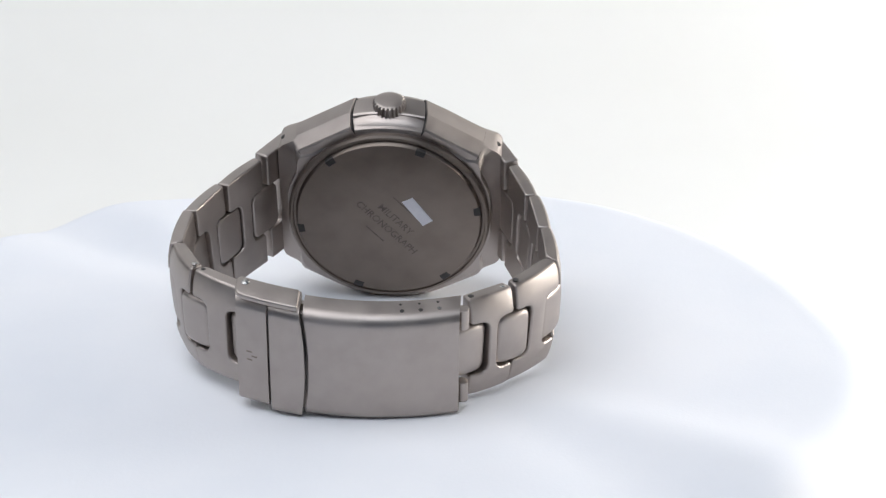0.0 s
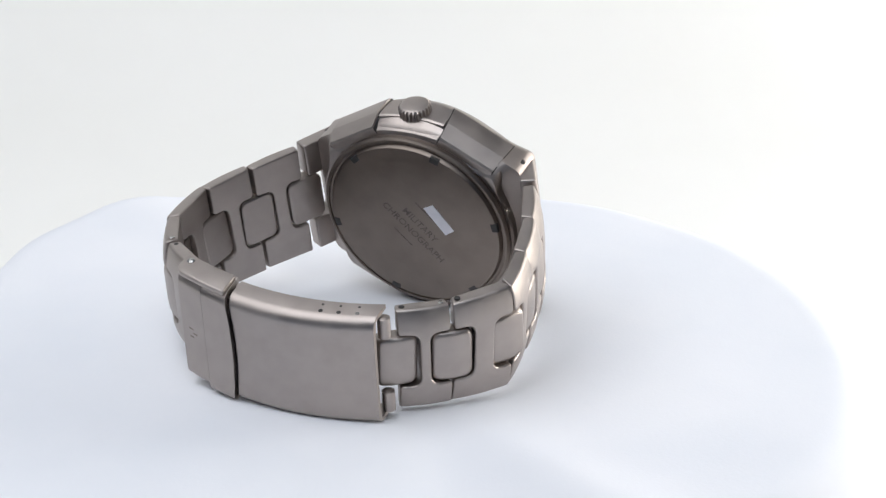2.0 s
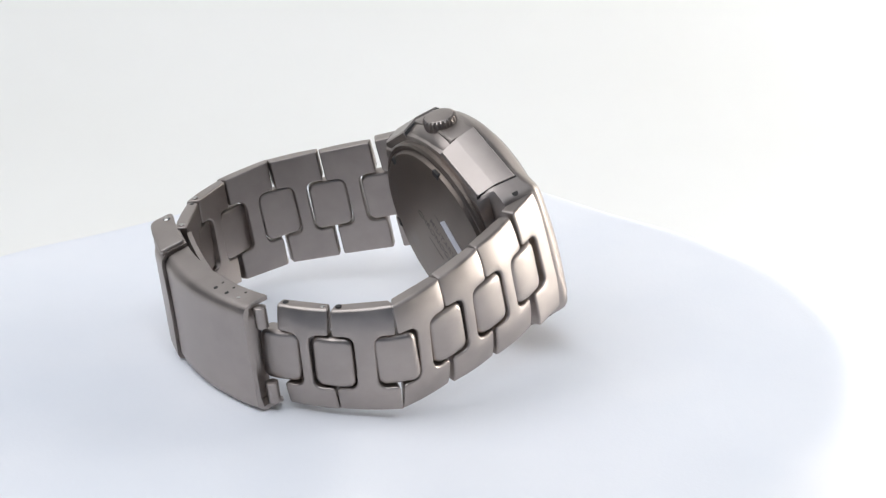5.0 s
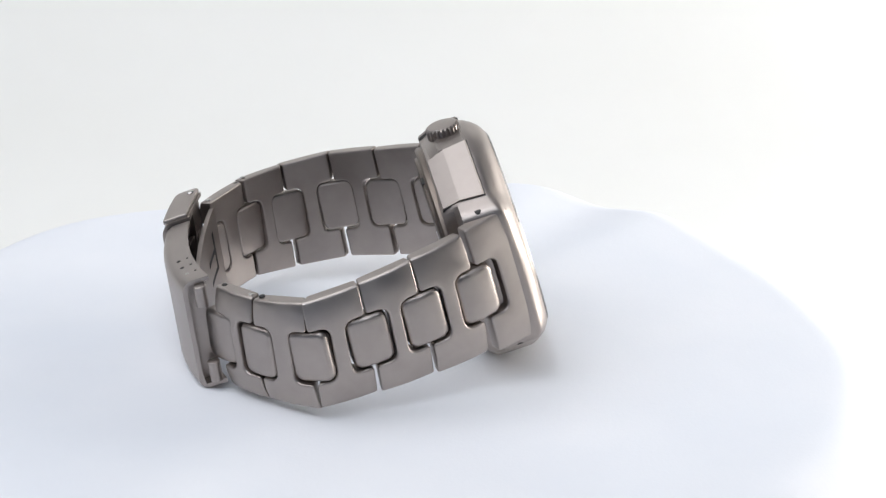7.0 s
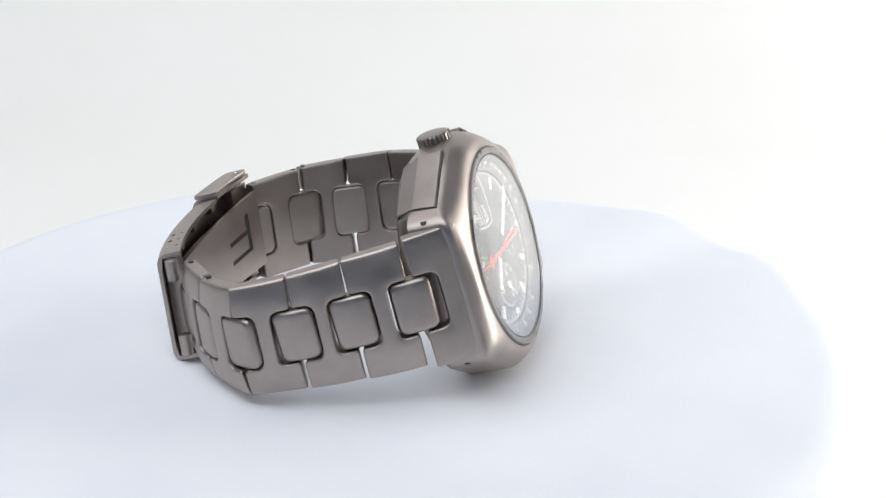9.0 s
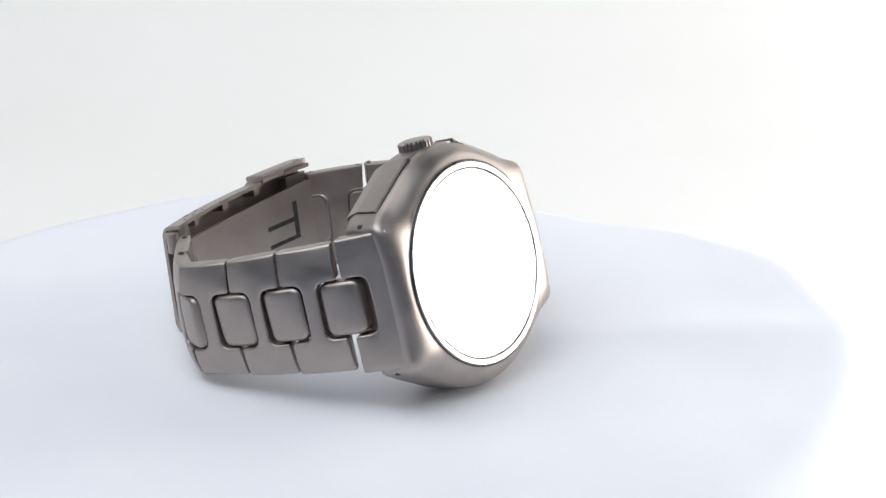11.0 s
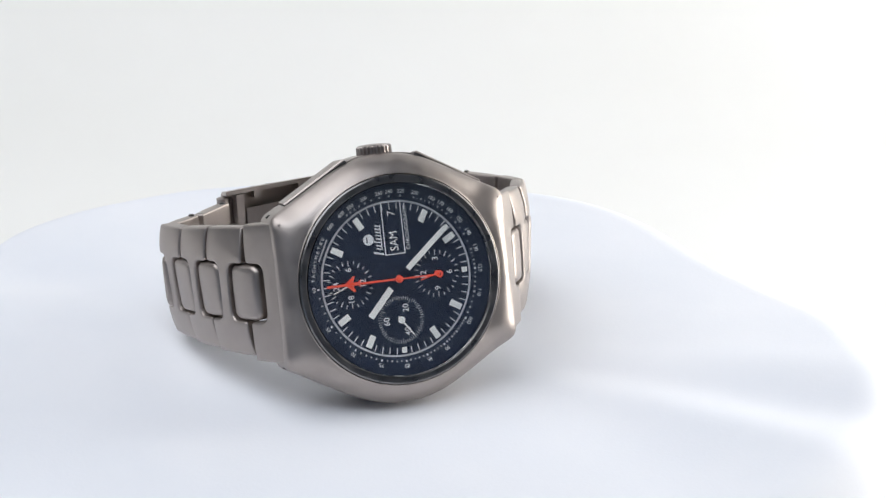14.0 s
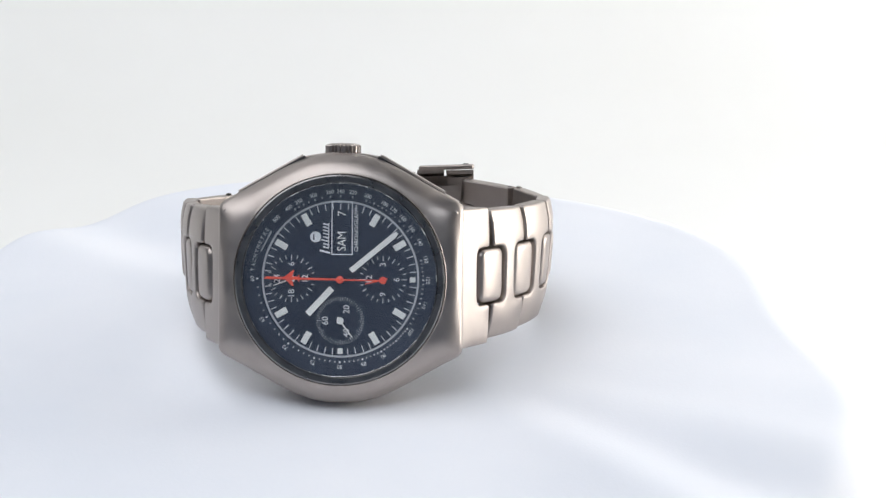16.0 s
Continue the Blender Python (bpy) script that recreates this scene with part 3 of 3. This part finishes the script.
def bracelet(side):
    frames = []
    for i, (a, b) in enumerate(zip(side, side[1:])):
        m, ln, flip = link_frame(a, b, (LEAN[i] + LEAN[i + 1]) / 2, (SIDEWAYS[i] + SIDEWAYS[i + 1]) / 2 * (1 if side[0][0] > 0 else -1))
        frames.append(m)
        wa, wb = a[3], b[3] + (0.9 if i == 0 else 0.0)
        n0, n1 = i > 0, True
        if flip:
            wa, wb, n0, n1 = wb, wa, n1, n0
        ga, gb_ = (0.2, 0.9) if i == 0 else (0.22, 0.18)
        if flip:
            ga, gb_ = gb_, ga
        ta, tb = (0.2 if i == 0 else bend_at(side, i)), bend_at(side, i + 1)
        if flip:
            ta, tb = tb, ta
        da, db = (4.05, 5.3) if i == 0 else (4.05, 4.05)
        if flip:
            da, db = db, da
        bm = h_link(ln, wa, wb, n0, n1, ga, gb_, da, db, *((0.12, 0.4) if i == 0 else (0.45, 1.25)), ta, tb)
        bm.transform(m)
        name = "end_link" if i == 0 else "bracelet_link"
        link = part(name, bm, TITANIUM, watch, "satin titanium end link fitted to the case" if i == 0 else "H-shaped satin titanium bracelet link", 21)
        # push pins in the upper rim
        if i >= 4:
            for e in (-1, 1):
                pm = m @ Matrix.Translation((e * (ln / 2 - 1.5), (wa + wb) / 4 - 0.08, -2.1)) @ Matrix.Rotation(radians(-90), 4, "X")
                pb = lathe([(0.55, -0.3), (0.55, 0.1), (0.42, 0.18), (0.001, 0.2)], 16)
                pb.transform(pm)
                part("link_pin", pb, STEEL if e > 0 else CAVITY, link)
    for i in range(1, len(side)):
        j = side[i]
        f0 = frames[i - 1]
        f1 = frames[min(i, len(frames) - 1)]
        s = (f0.to_3x3().col[0] * 0.25 + f1.to_3x3().col[0] * 0.75).normalized()
        w = (f0.to_3x3().col[1] * 0.25 + f1.to_3x3().col[1] * 0.75).normalized()
        n = s.cross(w).normalized()
        w = n.cross(s)
        p = Vector((j[0], j[2], j[1])) + n * (-0.15 if i < len(side) - 1 else -0.5)
        if i < len(side) - 1:
            # at a sharp bend the piece sits lower and nearer to the clasp
            bend = (bend_at(side, i) - 0.18) / THICK
            k = side[i + 1]
            p += n * (-1.5 * bend) + Vector((k[0] - j[0], k[2] - j[2], k[1] - j[1])).normalized() * (2.0 * max(0.0, bend - 0.08))
        m = Matrix(((s.x, w.x, n.x, p.x), (s.y, w.y, n.y, p.y), (s.z, w.z, n.z, p.z), (0, 0, 0, 1)))
        bm = centre_link()
        bm.transform(m)
        part("centre_link", bm, TITANIUM, watch, "rounded satin titanium centre link", 21)


bracelet(SIDE_A)
bracelet(SIDE_B)


# -- clasp --
def clasp_at(u, v, d):
    """A point of the clasp: u along it, v across it from its middle, d inwards from its outer face."""
    return (u, 5.9 + (u + 15.8) * 0.0444 + v, -62.1 + (u - 3) ** 2 / 108 + v * 0.17 + d)


def clasp_shell(x0, x1, lift, half, depth, wall=0.8, n=14, bow0=0.0, bow1=0.0, rim=1.3):
    """A bent sheet with flanges along both long edges; the outer face follows the clasp's curve."""
    sect = []
    for i in range(7):
        a = radians(15 * i)
        sect.append((-half + rim - rim * math.cos(a), rim - rim * math.sin(a)))
    for i in range(9):
        sect.append((-half + rim + (half - rim) * 2 * (i + 1) / 10, 0.0))
    for i in range(7):
        a = radians(15 * i)
        sect.append((half - rim + rim * math.sin(a), rim - rim * math.cos(a)))
    outer = [(-half, depth), *sect, (half, depth)]
    inner = [(half - wall, depth), (half - wall, wall + 0.4)] + [(half - wall - (half - wall) * 2 * k / 8, wall) for k in range(1, 8)] + [(wall - half, wall + 0.4), (wall - half, depth)]
    rings = []
    for k in range(n + 1):
        t = k / n
        r = []
        for v, d in outer + inner:
            curve = 1 - (v / half) ** 2
            u = x0 + (x1 - x0) * t + curve * (bow0 * (1 - t) + bow1 * t)
            r.append(clasp_at(u, v, d - lift))
        rings.append(r)
    return loft(rings, True)


def blade(x0, x1, v0, v1, d0, d1, sag, thick=0.9, n=16, taper=0.0):
    rings = []
    for k in range(n + 1):
        t = k / n
        u = x0 + (x1 - x0) * t
        d = d0 + (d1 - d0) * t + sag * math.sin(math.pi * t)
        a, b = v0 + taper * t, v1 - taper * t
        rings.append([clasp_at(u, a, d), clasp_at(u, b, d), clasp_at(u, b, d + thick), clasp_at(u, a, d + thick)])
    return loft(rings, True)


cover = part("clasp_cover", clasp_shell(-15.9, 10.7, 0.0, 10.3, 5.0, bow1=-0.9, rim=2.0), TITANIUM, watch, "broad satin titanium folding clasp cover", 30)
lock = part("safety_lock", clasp_shell(11.3, 16.55, 0.6, 10.75, 5.6, n=6, bow0=-0.9, rim=2.0), TITANIUM, watch, "fold-over safety catch of the clasp", 30)
part("clasp_end", clasp_shell(17.05, 22.5, 0.05, 10.4, 4.6, n=6, rim=2.0), TITANIUM, watch, "hinged end plate of the clasp", 30)
for u, v in ((20.3, -1.2), (20.3, 0.4), (19.4, -0.4)):
    part("clasp_mark", blade(u - 0.5, u + 0.5, v - 0.12, v + 0.12, -0.08, -0.08, 0.0, 0.2, 2), TITANIUM_SHADED, lock, "faint plain engraved mark")


def side_plate(u0, u1, d0, d1, v0, v1):
    """A rounded plate along the clasp's long edge."""
    w, h = u1 - u0, d1 - d0
    pts = round_poly([(u0, d0, 0.5), (u0 + w * 0.25, d0, 0), (u0 + w * 0.5, d0, 0), (u0 + w * 0.75, d0, 0), (u1, d0, 1.4), (u1, d1, 1.4), (u0 + w * 0.75, d1, 0), (u0 + w * 0.5, d1, 0), (u0 + w * 0.25, d1, 0), (u0, d1, 0.5)])
    bm = prism(pts, v0, v1, 0.3, 0.2)
    for v in bm.verts:
        v.co = clasp_at(v.co.x, v.co.z, v.co.y)
    return bm


part("lock_strip", side_plate(11.5, 22.6, -0.2, 4.6, 10.55, 11.5), TITANIUM, lock, "rounded side strip of the safety catch", 30)
for k in range(3):
    for j in range(2):
        u = -12.4 + 3.15 * k + 0.35 * j
        rr = 0.40 if j == 0 else 0.24
        bm = lathe([(rr, -0.3), (rr, 0.04), (0.001, 0.04)], 16)
        bm.transform(Matrix.Translation(clasp_at(u, 10.3, 2.3 + 1.7 * j)) @ Matrix.Rotation(radians(-90), 4, "X"))
        part("adjustment_hole", bm, STEEL if (k, j) == (0, 0) else CAVITY, cover, "dark spring-bar hole")
bm = lathe([(0.75, -0.2), (0.75, 0.1), (0.5, 0.3), (0.001, 0.36)], 20)
bm.transform(Matrix.Translation(clasp_at(21.0, 11.45, 3.2)) @ Matrix.Rotation(radians(-90), 4, "X"))
part("hinge_pin", bm, STEEL, lock)


part("cover_lining", blade(-13.0, 22.3, -9.3, 9.3, 1.2, 1.2, 0.0, 0.6), TITANIUM, cover, "inner sheet of the clasp cover", 25)
upper = part("folding_blade", blade(20.0, -11.5, -7.5, 7.5, 6.6, 3.6, 1.2, taper=1.2), TITANIUM, watch, "curved inner folding blade of the clasp", 25)
part("folding_blade", blade(16.0, -13.5, -5.0, 5.0, 3.2, 2.2, 0.3), TITANIUM, watch, "narrow lower folding blade of the clasp", 25)


def blade_face(u):
    """Depth of the folding blade's inner face."""
    t = (20.0 - u) / 31.5
    return 6.6 - 3.0 * t + 1.2 * math.sin(math.pi * t) + 0.9


for u0, u1, v0, v1 in ((15.2, 8.6, 0.6, 1.5), (15.2, 8.6, -3.0, -2.2), (16.2, 15.2, -3.0, 4.5)):
    part("blade_slot", blade(u0, u1, v0, v1, blade_face(u0) - 0.06, blade_face(u1) - 0.06, 0.0, 0.12, 4), CAVITY, upper, "dark slot in the folding blade")
part("hinge_bridge", blade(21.8, 17.4, -9.0, 9.0, 1.3, 1.3, 0.0, 2.8, 4), TITANIUM, cover, "hinge block inside the clasp end")
part("spring_bar_bridge", blade(-13.6, -12.0, -9.3, 9.3, 1.1, 1.1, 0.0, 3.6, 3), TITANIUM, cover, "bridge inside the clasp end")
for u in (-9.0, 0.5, 9.5):
    part("cover_post", blade(u - 0.7, u + 0.7, 8.2, 9.5, 1.5, 1.5, 0.0, 3.2, 3), TITANIUM, cover, "small upright post inside the clasp")
for v0, v1 in ((-9.3, -5.2), (5.2, 9.3)):
    a, b = Vector(clasp_at(-16.3, v0, 3.0)), Vector(clasp_at(-16.3, v1, 3.0))
    bm = lathe([(0.001, 0), (0.8, 0), (1.15, 0.2), (1.15, (b - a).length - 0.2), (0.8, (b - a).length), (0.001, (b - a).length)], 24)
    bm.transform(Matrix.Translation(a) @ (b - a).to_track_quat("Z", "Y").to_matrix().to_4x4())
    part("spring_bar_tube", bm, TITANIUM, watch, "round tube on the clasp's spring bar")


# ---- what turns ----
def motions():
    spin = [(t, Matrix.Rotation(radians(a), 4, "Z")) for t, a in TURN]
    walk(table, spin)
    walk(watch, [(t, m @ WATCH_POSE) for t, m in spin])


motions()
